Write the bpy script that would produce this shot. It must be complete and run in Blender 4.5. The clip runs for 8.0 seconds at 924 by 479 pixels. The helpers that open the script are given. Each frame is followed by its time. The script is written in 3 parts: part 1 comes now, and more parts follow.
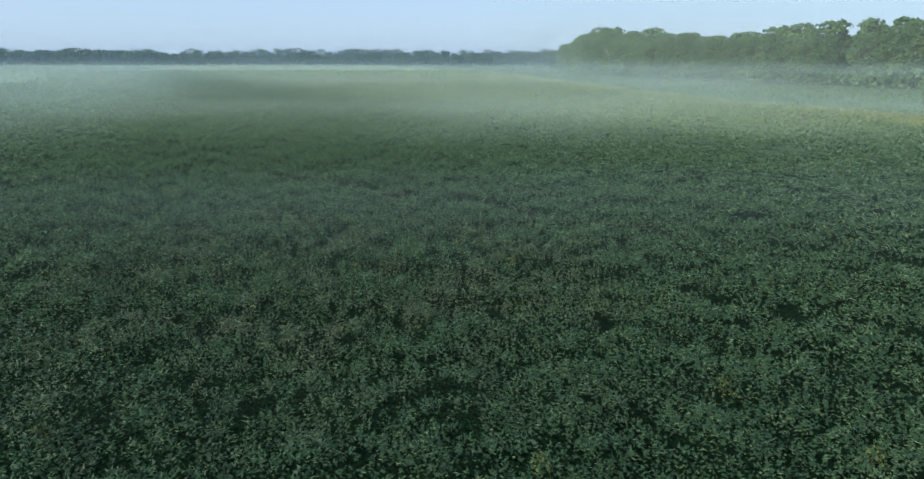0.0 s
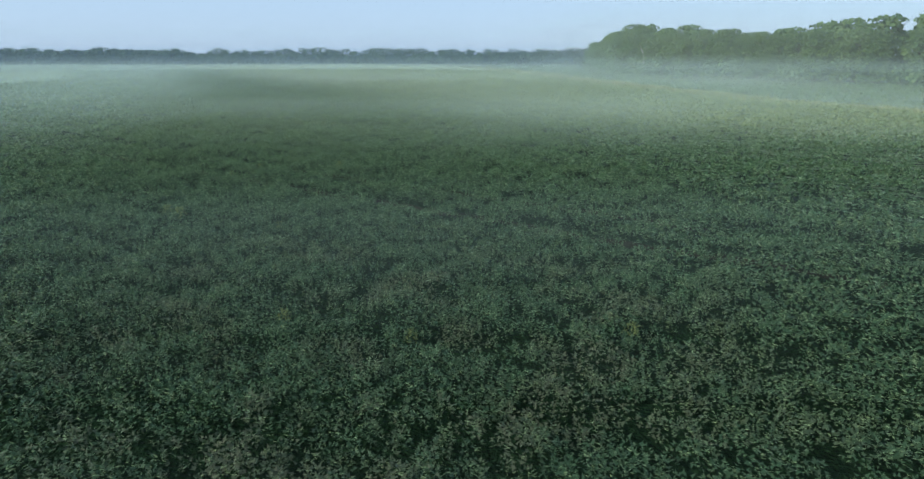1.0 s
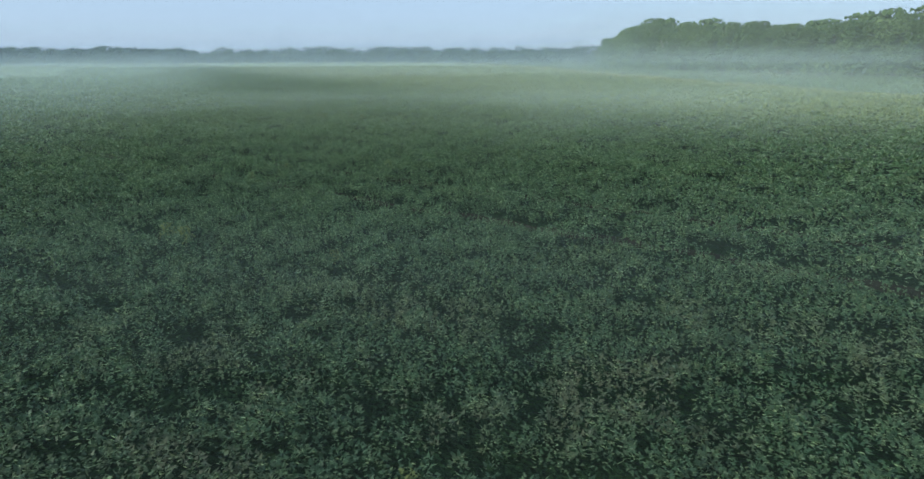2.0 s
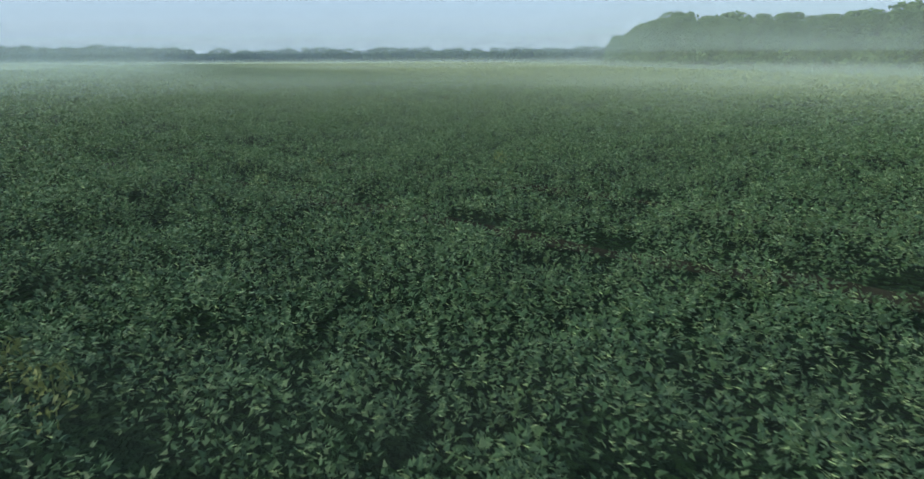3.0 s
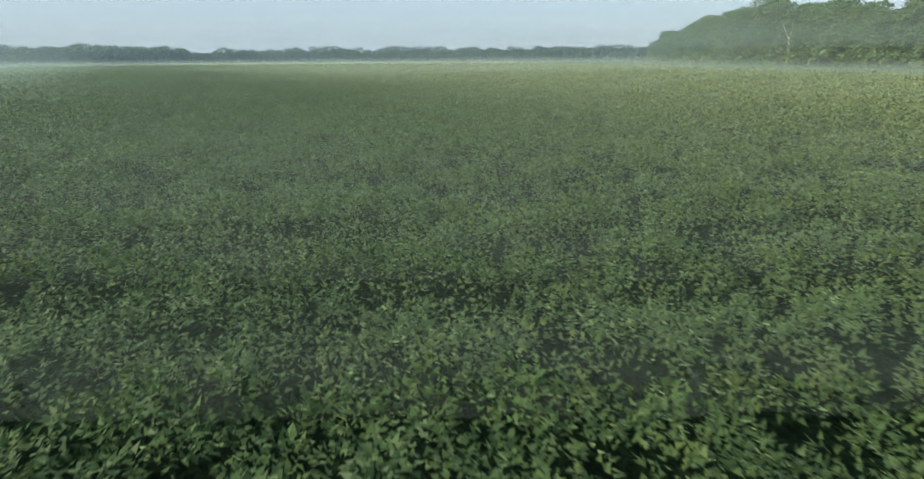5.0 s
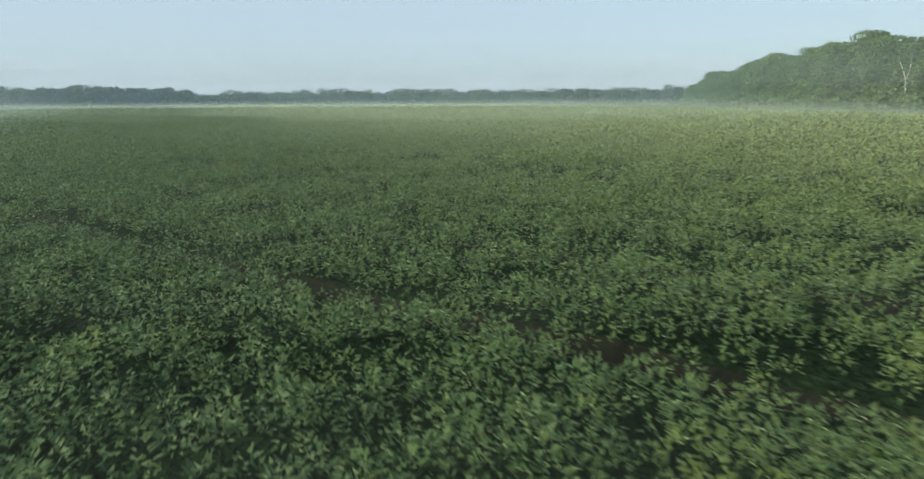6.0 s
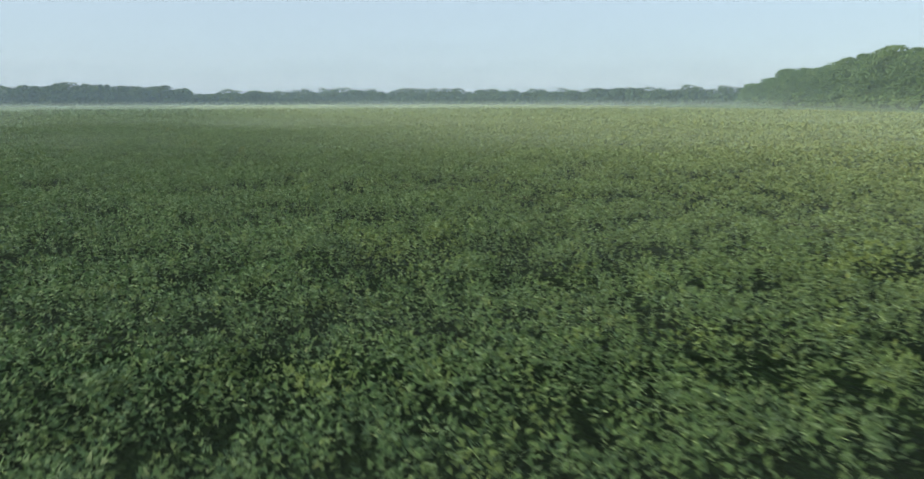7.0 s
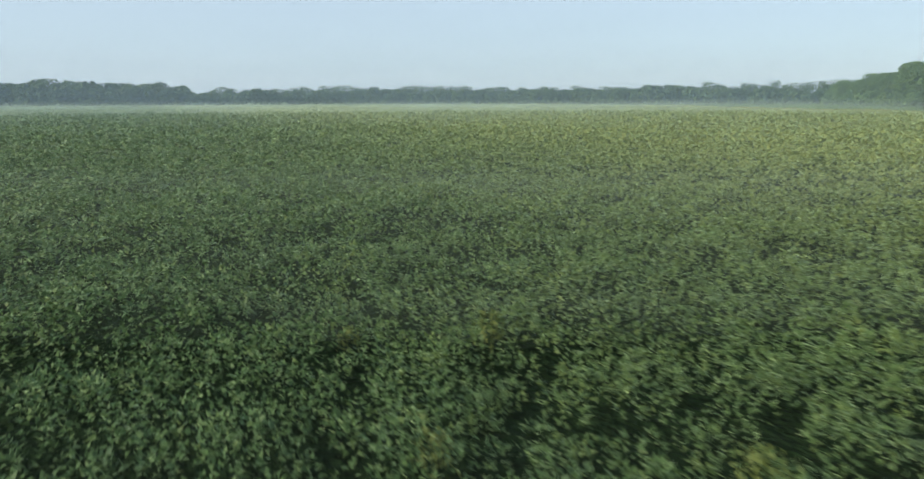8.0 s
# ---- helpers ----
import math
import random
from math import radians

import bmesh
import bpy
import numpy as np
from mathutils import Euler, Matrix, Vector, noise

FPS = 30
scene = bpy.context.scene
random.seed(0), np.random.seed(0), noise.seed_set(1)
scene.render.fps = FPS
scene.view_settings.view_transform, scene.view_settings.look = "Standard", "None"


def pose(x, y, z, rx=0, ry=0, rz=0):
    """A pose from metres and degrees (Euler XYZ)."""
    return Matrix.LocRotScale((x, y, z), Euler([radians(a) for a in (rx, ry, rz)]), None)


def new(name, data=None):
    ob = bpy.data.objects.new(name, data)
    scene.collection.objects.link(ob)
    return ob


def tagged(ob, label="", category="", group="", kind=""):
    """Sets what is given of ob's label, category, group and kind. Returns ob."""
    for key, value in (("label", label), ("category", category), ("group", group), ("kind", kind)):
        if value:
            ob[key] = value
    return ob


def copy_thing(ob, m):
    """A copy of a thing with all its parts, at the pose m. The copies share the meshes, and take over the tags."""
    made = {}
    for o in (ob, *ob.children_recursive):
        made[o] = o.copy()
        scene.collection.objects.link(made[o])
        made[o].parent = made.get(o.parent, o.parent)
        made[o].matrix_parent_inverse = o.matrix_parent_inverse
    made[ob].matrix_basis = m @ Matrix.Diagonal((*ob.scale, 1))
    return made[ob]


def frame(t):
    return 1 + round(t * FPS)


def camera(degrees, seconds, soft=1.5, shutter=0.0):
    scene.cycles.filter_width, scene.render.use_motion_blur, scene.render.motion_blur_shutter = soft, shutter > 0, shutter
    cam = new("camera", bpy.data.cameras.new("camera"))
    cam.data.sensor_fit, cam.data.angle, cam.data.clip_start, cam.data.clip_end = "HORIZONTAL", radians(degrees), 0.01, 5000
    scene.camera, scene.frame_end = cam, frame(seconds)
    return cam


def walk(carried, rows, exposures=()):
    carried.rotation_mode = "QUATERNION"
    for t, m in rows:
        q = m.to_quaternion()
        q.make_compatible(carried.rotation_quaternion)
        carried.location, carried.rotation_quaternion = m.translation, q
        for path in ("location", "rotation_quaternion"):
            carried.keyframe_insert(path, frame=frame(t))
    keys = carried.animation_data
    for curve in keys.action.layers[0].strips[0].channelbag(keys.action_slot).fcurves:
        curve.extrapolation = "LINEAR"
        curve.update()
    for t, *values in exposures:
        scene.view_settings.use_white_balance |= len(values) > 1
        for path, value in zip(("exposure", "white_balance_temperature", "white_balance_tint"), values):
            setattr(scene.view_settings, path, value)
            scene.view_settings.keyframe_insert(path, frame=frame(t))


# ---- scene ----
# ---------------------------------------------------------------- camera
cam = camera(70, 8.0, soft=1.5, shutter=0.035)

# seconds, x, y, z, yaw to the left, pitch, roll
FLIGHT = [
    (0.00, 7.46, -25.05, 4.85, -2.30, -15.47, 0.07),
    (0.25, 7.34, -24.05, 4.80, -1.48, -15.46, 0.05),
    (0.50, 7.13, -22.97, 4.74, -0.89, -15.47, 0.02),
    (0.75, 6.83, -21.83, 4.65, -0.52, -15.49, -0.00),
    (1.00, 6.44, -20.61, 4.54, -0.28, -15.52, -0.05),
    (1.25, 5.97, -19.32, 4.40, -0.08, -15.56, -0.11),
    (1.50, 5.41, -17.96, 4.23, 0.06, -15.59, -0.18),
    (1.75, 4.76, -16.53, 3.98, 0.10, -15.59, -0.22),
    (2.10, 3.75, -14.32, 3.48, 0.05, -15.55, -0.26),
    (2.50, 2.54, -11.32, 2.77, -0.07, -15.48, -0.27),
    (2.80, 1.65, -8.60, 2.35, -0.14, -15.44, -0.29),
    (3.00, 1.11, -6.49, 2.19, -0.14, -15.42, -0.30),
    (3.25, 0.50, -3.48, 2.11, -0.08, -15.42, -0.33),
    (3.50, 0.00, 0.00, 2.11, 0.00, -15.43, -0.37),
    (3.75, -0.44, 3.91, 2.14, 0.06, -15.43, -0.39),
    (4.00, -0.88, 8.20, 2.18, 0.13, -15.44, -0.40),
    (4.25, -1.38, 12.78, 2.19, 0.26, -15.47, -0.41),
    (4.50, -2.02, 17.60, 2.19, 0.42, -15.51, -0.42),
    (4.75, -2.86, 22.59, 2.16, 0.58, -15.53, -0.42),
    (5.00, -3.97, 27.68, 2.13, 0.72, -15.45, -0.42),
    (5.25, -5.40, 32.82, 2.09, 0.84, -15.10, -0.42),
    (5.50, -7.15, 38.05, 2.05, 0.92, -14.10, -0.42),
    (5.80, -9.67, 44.53, 2.03, 0.98, -12.68, -0.41),
    (5.90, -10.60, 46.75, 2.03, 0.97, -12.22, -0.40),
    (6.00, -11.58, 49.02, 2.03, 0.96, -11.96, -0.36),
    (6.15, -13.14, 52.49, 2.03, 0.91, -11.80, -0.32),
    (6.50, -17.18, 61.02, 2.06, 0.70, -11.89, -0.29),
    (6.75, -20.40, 67.55, 2.11, 0.59, -11.95, -0.25),
    (7.00, -23.89, 74.46, 2.15, 0.49, -11.96, -0.21),
    (7.25, -27.65, 81.74, 2.22, 0.31, -11.98, -0.19),
    (7.50, -31.68, 89.40, 2.29, 0.09, -12.00, -0.19),
    (7.75, -35.98, 97.43, 2.35, -0.15, -12.04, -0.21),
    (8.00, -40.56, 105.84, 2.42, -0.40, -12.10, -0.24),
]


def aim(x, y, z, yaw, pitch, roll):
    return pose(x, y, z, 90 + pitch, 0, yaw) @ pose(0, 0, 0, 0, 0, roll)


walk(cam, [(r[0], aim(*r[1:])) for r in FLIGHT],
     exposures=[(0, 0.53, 5950, -3), (1.6, 0.46, 5900, -2), (3.6, 0.43, 6350, -4), (4.7, 0.50, 6700, -4), (5.8, 0.53, 6950, -5), (8.0, 0.62, 6950, -3)])

# ---------------------------------------------------------------- world and sun
SUN_AZ, SUN_EL = 244.0, 25.0      # clockwise from +y, above the horizon
world = bpy.data.worlds.new("morning_sky")
scene.world = world
world.use_nodes = True
wn = world.node_tree.nodes
wl = world.node_tree.links
sky = wn.new("ShaderNodeTexSky")
sky.sky_type = "NISHITA"
sky.sun_disc = False
sky.sun_elevation = radians(SUN_EL)
sky.sun_rotation = radians(SUN_AZ)
sky.air_density = 1.0
sky.dust_density = 0.6
sky.ozone_density = 3.0
wn["Background"].inputs["Strength"].default_value = 0.11
haze = wn.new("ShaderNodeMix")          # the clear sky behind an even, pale morning haze
haze.data_type = "RGBA"
haze.inputs[0].default_value = 0.80
haze.inputs[7].default_value = (3.62, 4.22, 5.72, 1)
wl.new(sky.outputs["Color"], haze.inputs[6])
wl.new(haze.outputs[2], wn["Background"].inputs["Color"])

sun_data = bpy.data.lights.new("sun", "SUN")
sun_data.energy = 3.5
sun_data.angle = radians(12)
sun_data.color = (1.0, 0.90, 0.74)
sun = new("sun", sun_data)
sun_dir = Vector((math.sin(radians(SUN_AZ)) * math.cos(radians(SUN_EL)),
                  math.cos(radians(SUN_AZ)) * math.cos(radians(SUN_EL)),
                  math.sin(radians(SUN_EL))))
sun.matrix_world = Matrix.Translation((0, 0, 60)) @ sun_dir.to_track_quat("Z", "Y").to_matrix().to_4x4()
scene.cycles.transparent_max_bounces = 160

# ---------------------------------------------------------------- materials


class Nodes:
    """A short hand for node materials."""

    def __init__(self, name):
        self.mat = bpy.data.materials.new(name)
        self.mat.use_nodes = True
        self.tree = self.mat.node_tree
        self.out = self.tree.nodes["Material Output"]
        self.bsdf = self.tree.nodes["Principled BSDF"]

    def add(self, kind, **sockets):
        node = self.tree.nodes.new(kind)
        for key, value in sockets.items():
            self.put(node, key.replace("_", " "), value)
        return node

    def put(self, node, key, value):
        sock = node.inputs[key]
        if isinstance(value, bpy.types.NodeSocket):
            self.tree.links.new(value, sock)
        else:
            sock.default_value = value

    def noise(self, scale, detail=3.0, where=None, rough=0.55):
        node = self.add("ShaderNodeTexNoise", Scale=scale, Detail=detail, Roughness=rough)
        if where is None:
            where = self.add("ShaderNodeNewGeometry").outputs["Position"]
        self.put(node, "Vector", where)
        return node.outputs["Fac"]

    def ramp(self, fac, stops):
        node = self.add("ShaderNodeValToRGB")
        self.put(node, "Fac", fac)
        el = node.color_ramp.elements
        while len(el) < len(stops):
            el.new(0.5)
        for e, (pos, col) in zip(el, stops):
            e.position = pos
            e.color = (*col, 1) if len(col) == 3 else col
        return node.outputs["Color"]

    def mix(self, fac, a, b, blend="MIX"):
        node = self.tree.nodes.new("ShaderNodeMix")
        node.data_type = "RGBA"
        node.blend_type = blend
        for key, value in ((0, fac), (6, a), (7, b)):
            sock = node.inputs[key]
            if isinstance(value, bpy.types.NodeSocket):
                self.tree.links.new(value, sock)
            elif key == 0:
                sock.default_value = value
            else:
                sock.default_value = (*value, 1)
        return node.outputs[2]

    def math(self, op, a, b=0.0, clamp=False):
        node = self.tree.nodes.new("ShaderNodeMath")
        node.operation = op
        node.use_clamp = clamp
        for key, value in ((0, a), (1, b)):
            if isinstance(value, bpy.types.NodeSocket):
                self.tree.links.new(value, node.inputs[key])
            else:
                node.inputs[key].default_value = value
        return node.outputs[0]

    def step(self, value, lo, hi, to_lo=0.0, to_hi=1.0):
        node = self.add("ShaderNodeMapRange")
        node.interpolation_type = "SMOOTHSTEP"
        for key, v in (("Value", value), ("From Min", lo), ("From Max", hi), ("To Min", to_lo), ("To Max", to_hi)):
            self.put(node, key, v)
        return node.outputs["Result"]

    def bump(self, height, strength, distance=0.05):
        node = self.add("ShaderNodeBump", Strength=strength, Distance=distance, Height=height)
        self.put(self.bsdf, "Normal", node.outputs["Normal"])


def leaf_material(name, dark, mid, light, patch_scale, weak=None, rough=0.56, through_leaf=0.25, ripe_and_lit=None, worn=None):
    """Foliage: each leaf its own shade, larger patches over the whole, light that comes through."""
    n = Nodes(name)
    geo = n.add("ShaderNodeNewGeometry")
    each = geo.outputs["Random Per Island"]
    col = n.ramp(each, [(0.0, dark), (0.5, mid), (1.0, light)])
    patch = n.noise(patch_scale, 3, geo.outputs["Position"])
    col = n.mix(n.step(patch, 0.42, 0.66), col, n.mix(0.6, col, light, "MIX"))
    if weak:
        for scale, lo, hi, tint, amount in weak:
            f = n.step(n.noise(scale, 2, geo.outputs["Position"]), lo, hi, 0.0, amount)
            if ripe_and_lit:
                xyz = n.add("ShaderNodeSeparateXYZ", Vector=geo.outputs["Position"])
                f = n.math("MULTIPLY", f, n.step(xyz.outputs["Y"], *ripe_and_lit, 0.25, 1.0))
            col = n.mix(f, col, n.mix(0.7, col, tint))
    if ripe_and_lit:                                   # yellower crop along y, with brighter light on the tops put into the colour
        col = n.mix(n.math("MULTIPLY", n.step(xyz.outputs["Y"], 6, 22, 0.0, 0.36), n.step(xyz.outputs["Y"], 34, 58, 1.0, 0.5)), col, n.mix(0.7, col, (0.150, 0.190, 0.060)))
        col = n.mix(n.step(xyz.outputs["Y"], -18, 22, 0.70, 0.05), col, (0.024, 0.050, 0.030))        # a darker tone at low y: shade between the plants put into the colour
        # lighter and yellower to the right: the sunlit side put into the colour
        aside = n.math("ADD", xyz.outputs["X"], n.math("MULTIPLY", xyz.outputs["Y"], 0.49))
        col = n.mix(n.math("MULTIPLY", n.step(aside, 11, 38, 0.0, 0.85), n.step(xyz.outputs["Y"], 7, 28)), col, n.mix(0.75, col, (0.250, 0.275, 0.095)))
    if worn:                                   # a stand of thin, browned plants
        tint, spot, reach = worn
        away = n.add("ShaderNodeVectorMath", Vector=geo.outputs["Position"])
        away.operation = "DISTANCE"
        away.inputs[1].default_value = spot
        wear = n.math("MULTIPLY", n.step(away.outputs["Value"], reach * 0.35, reach, 1.0, 0.0), n.step(n.noise(0.9, 3, geo.outputs["Position"]), 0.46, 0.64, 0.0, 0.8))
        col = n.mix(wear, col, n.mix(0.75, col, tint))
    n.put(n.bsdf, "Base Color", col)
    n.put(n.bsdf, "Roughness", rough)
    n.put(n.bsdf, "Specular IOR Level", 0.25 if ripe_and_lit else 0.22)
    if ripe_and_lit:
        n.put(n.bsdf, "Sheen Weight", 1.0)
        n.put(n.bsdf, "Sheen Roughness", 0.35)
        n.put(n.bsdf, "Sheen Tint", (0.60, 0.82, 0.42, 1))
    trans = n.add("ShaderNodeBsdfTranslucent", Color=n.mix(0.5, col, light))
    mixer = n.add("ShaderNodeMixShader", Fac=through_leaf)
    n.tree.links.new(n.bsdf.outputs[0], mixer.inputs[1])
    n.tree.links.new(trans.outputs[0], mixer.inputs[2])
    n.tree.links.new(mixer.outputs[0], n.out.inputs["Surface"])
    return n.mat


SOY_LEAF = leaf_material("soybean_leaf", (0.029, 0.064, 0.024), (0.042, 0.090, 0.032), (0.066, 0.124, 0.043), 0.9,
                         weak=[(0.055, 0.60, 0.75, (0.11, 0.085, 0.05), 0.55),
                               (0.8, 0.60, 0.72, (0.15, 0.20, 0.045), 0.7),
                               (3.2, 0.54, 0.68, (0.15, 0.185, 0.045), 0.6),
                               (2.3, 0.56, 0.70, (0.045, 0.080, 0.068), 0.6)], ripe_and_lit=(2, 28), worn=((0.080, 0.072, 0.049), (5.0, -11.5, 0.5), 9.0))
TREE_LEAF = leaf_material("tree_leaf", (0.062, 0.120, 0.052), (0.108, 0.182, 0.072), (0.172, 0.252, 0.098), 0.12, through_leaf=0.38)
FAR_LEAF = leaf_material("far_woods_leaf", (0.030, 0.060, 0.030), (0.048, 0.090, 0.042), (0.080, 0.125, 0.055), 0.06)
GRASS = leaf_material("meadow_grass", (0.060, 0.110, 0.042), (0.085, 0.142, 0.052), (0.115, 0.175, 0.062), 0.12)
STRAW = leaf_material("margin_grass", (0.150, 0.180, 0.062), (0.210, 0.230, 0.082), (0.290, 0.290, 0.110), 0.12)
WEED = leaf_material("yellow_weed_leaf", (0.070, 0.100, 0.034), (0.105, 0.135, 0.042), (0.145, 0.170, 0.055), 2.0)


def soil_material():
    n = Nodes("shaded_damp_soil")
    a = n.noise(0.25, 5)
    b = n.noise(9.0, 4)
    # darker than bare damp soil: shade of overhanging leaves put into the colour
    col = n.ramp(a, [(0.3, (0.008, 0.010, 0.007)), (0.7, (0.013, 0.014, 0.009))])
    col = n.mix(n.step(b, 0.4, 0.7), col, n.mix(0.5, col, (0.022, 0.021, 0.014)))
    n.put(n.bsdf, "Base Color", col)
    n.put(n.bsdf, "Roughness", 0.95)
    n.put(n.bsdf, "Specular IOR Level", 0.1)
    n.bump(b, 0.6)
    return n.mat


def canopy_material():
    """The closed top of the crop where single leaves can no longer be told apart."""
    n = Nodes("soybean_canopy")
    geo = n.add("ShaderNodeNewGeometry")
    where = geo.outputs["Position"]
    vor = n.add("ShaderNodeTexVoronoi", Vector=where, Scale=7.0)
    cell = n.add("ShaderNodeSeparateColor", Color=vor.outputs["Color"])
    fine = n.noise(9.0, 4, where, rough=0.65)
    # darker than the leaves: the canopy's own shade is put into the colour
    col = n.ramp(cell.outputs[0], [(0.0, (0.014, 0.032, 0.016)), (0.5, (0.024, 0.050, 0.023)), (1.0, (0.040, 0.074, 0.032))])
    # dark flecks paint the shade in the gaps between leaves
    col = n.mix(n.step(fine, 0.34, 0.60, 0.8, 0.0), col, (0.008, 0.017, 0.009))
    xyz = n.add("ShaderNodeSeparateXYZ", Vector=where)
    y = xyz.outputs["Y"]
    ripe_and_lit = n.step(y, 2, 70, 0.25, 1.0)
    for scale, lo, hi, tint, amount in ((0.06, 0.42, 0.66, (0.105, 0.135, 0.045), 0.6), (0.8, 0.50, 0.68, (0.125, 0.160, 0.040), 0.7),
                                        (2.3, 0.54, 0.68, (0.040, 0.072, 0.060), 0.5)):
        f = n.math("MULTIPLY", n.step(n.noise(scale, 3, where), lo, hi, 0.0, amount), ripe_and_lit)
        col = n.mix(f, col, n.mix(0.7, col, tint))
    # lighter along y: sunlit tops of the far crop put into the colour
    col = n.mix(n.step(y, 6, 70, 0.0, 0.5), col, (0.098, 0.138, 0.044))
    # painted lighter to the right, for the brighter light on that side
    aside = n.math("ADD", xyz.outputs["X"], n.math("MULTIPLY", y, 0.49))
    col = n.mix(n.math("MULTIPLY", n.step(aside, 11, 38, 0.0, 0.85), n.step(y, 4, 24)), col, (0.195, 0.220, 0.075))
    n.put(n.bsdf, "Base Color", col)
    n.put(n.bsdf, "Roughness", 0.7)
    n.put(n.bsdf, "Specular IOR Level", 0.25)
    n.put(n.bsdf, "Sheen Weight", 0.2)          # hairy, dewy leaves
    n.put(n.bsdf, "Sheen Roughness", 0.35)
    n.put(n.bsdf, "Sheen Tint", (0.58, 0.78, 0.42, 1))
    n.bump(n.math("ADD", fine, n.math("MULTIPLY", vor.outputs["Distance"], 0.6)), 1.0, 0.16)
    return n.mat


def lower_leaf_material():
    """Lower leaves under the sprays: small overlapping cells, deep shade put into the colour."""
    n = Nodes("shaded_lower_leaves")
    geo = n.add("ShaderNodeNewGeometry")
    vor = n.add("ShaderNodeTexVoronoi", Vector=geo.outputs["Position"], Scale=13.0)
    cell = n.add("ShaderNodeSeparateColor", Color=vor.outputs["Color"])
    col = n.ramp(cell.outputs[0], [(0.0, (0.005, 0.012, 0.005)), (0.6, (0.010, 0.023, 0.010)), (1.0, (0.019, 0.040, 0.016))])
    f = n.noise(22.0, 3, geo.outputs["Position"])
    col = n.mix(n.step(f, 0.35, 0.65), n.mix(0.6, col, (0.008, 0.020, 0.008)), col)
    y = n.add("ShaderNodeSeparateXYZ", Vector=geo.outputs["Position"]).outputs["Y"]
    # lightened along y to match the lightened crop above
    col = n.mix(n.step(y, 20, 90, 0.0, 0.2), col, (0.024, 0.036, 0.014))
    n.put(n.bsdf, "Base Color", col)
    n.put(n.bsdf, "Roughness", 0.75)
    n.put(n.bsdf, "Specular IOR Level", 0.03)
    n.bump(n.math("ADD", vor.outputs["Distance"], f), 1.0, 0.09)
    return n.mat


def meadow_material():
    n = Nodes("meadow_ground")
    big = n.noise(0.06, 4)
    fine = n.noise(2.5, 5, rough=0.7)
    col = n.ramp(big, [(0.35, (0.060, 0.105, 0.040)), (0.6, (0.095, 0.145, 0.052))])
    col = n.mix(n.step(fine, 0.4, 0.7), col, n.mix(0.4, col, (0.14, 0.17, 0.07)))
    n.put(n.bsdf, "Base Color", col)
    n.put(n.bsdf, "Roughness", 0.9)
    n.bump(fine, 0.8, 0.2)
    return n.mat


def bark_material(name, a, b):
    n = Nodes(name)
    f = n.noise(6.0, 5)
    n.put(n.bsdf, "Base Color", n.ramp(f, [(0.3, a), (0.7, b)]))
    n.put(n.bsdf, "Roughness", 0.9)
    n.bump(f, 0.7, 0.03)
    return n.mat


def mist_material(name, density, lo, hi, bank, tone=(0.74, 0.88, 0.83, 1), start=None, swell=None, lean=0.0, stop=None):
    """Mist in hanging veils: thick at the bottom, nothing at the top, with wisps. bank tells how thick it lies along y, in (y, share) pairs."""
    n = Nodes(name)
    geo = n.add("ShaderNodeNewGeometry")
    xyz = n.add("ShaderNodeSeparateXYZ", Vector=geo.outputs["Position"])
    up = n.step(xyz.outputs["Z"], lo, hi, 1.0, 0.0)
    along = n.step(xyz.outputs["Y"], bank[0][0], bank[1][0], bank[0][1], bank[1][1])
    for (y0, k0), (y1, k1) in zip(bank[1:], bank[2:]):
        along = n.math("MULTIPLY", along, n.step(xyz.outputs["Y"], y0, y1, 1.0, k1 / k0))
    if start:
        aside = n.math("ADD", xyz.outputs["X"], n.math("MULTIPLY", xyz.outputs["Y"], lean))
        along = n.math("MULTIPLY", along, n.step(aside, start[0], start[1]))
    if stop:                                   # thinning out at the meadow
        along = n.math("MULTIPLY", along, n.step(xyz.outputs["X"], stop[0], stop[1], 1.0, 0.0))
    if swell:                                  # thicker towards the wood
        along = n.math("MULTIPLY", along, n.step(xyz.outputs["X"], swell[0], swell[1], 1.0, swell[2]))
    stretch = n.add("ShaderNodeMapping", Vector=geo.outputs["Position"])
    stretch.inputs["Scale"].default_value = (0.035, 0.05, 0.25)
    wisp = n.step(n.noise(1.0, 3, stretch.outputs["Vector"]), 0.30, 0.70, 0.45, 1.3)
    alpha = n.math("MULTIPLY", n.math("MULTIPLY", up, along), n.math("MULTIPLY", wisp, density), clamp=True)
    n.tree.nodes.remove(n.bsdf)
    clear = n.add("ShaderNodeBsdfTransparent")
    d = n.add("ShaderNodeBsdfDiffuse", Color=tone)
    t = n.add("ShaderNodeBsdfTranslucent", Color=tone)
    toward = n.add("ShaderNodeCombineXYZ", X=-0.55, Y=-0.45, Z=0.70)      # droplets scatter to all sides
    for shader in (d, t):
        n.tree.links.new(toward.outputs[0], shader.inputs["Normal"])
    drops = n.add("ShaderNodeMixShader", Fac=0.5)
    n.tree.links.new(d.outputs[0], drops.inputs[1])
    n.tree.links.new(t.outputs[0], drops.inputs[2])
    veil = n.add("ShaderNodeMixShader", Fac=alpha)
    n.tree.links.new(clear.outputs[0], veil.inputs[1])
    n.tree.links.new(drops.outputs[0], veil.inputs[2])
    n.tree.links.new(veil.outputs[0], n.out.inputs["Surface"])
    return n.mat


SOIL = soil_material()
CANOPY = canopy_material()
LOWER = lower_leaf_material()
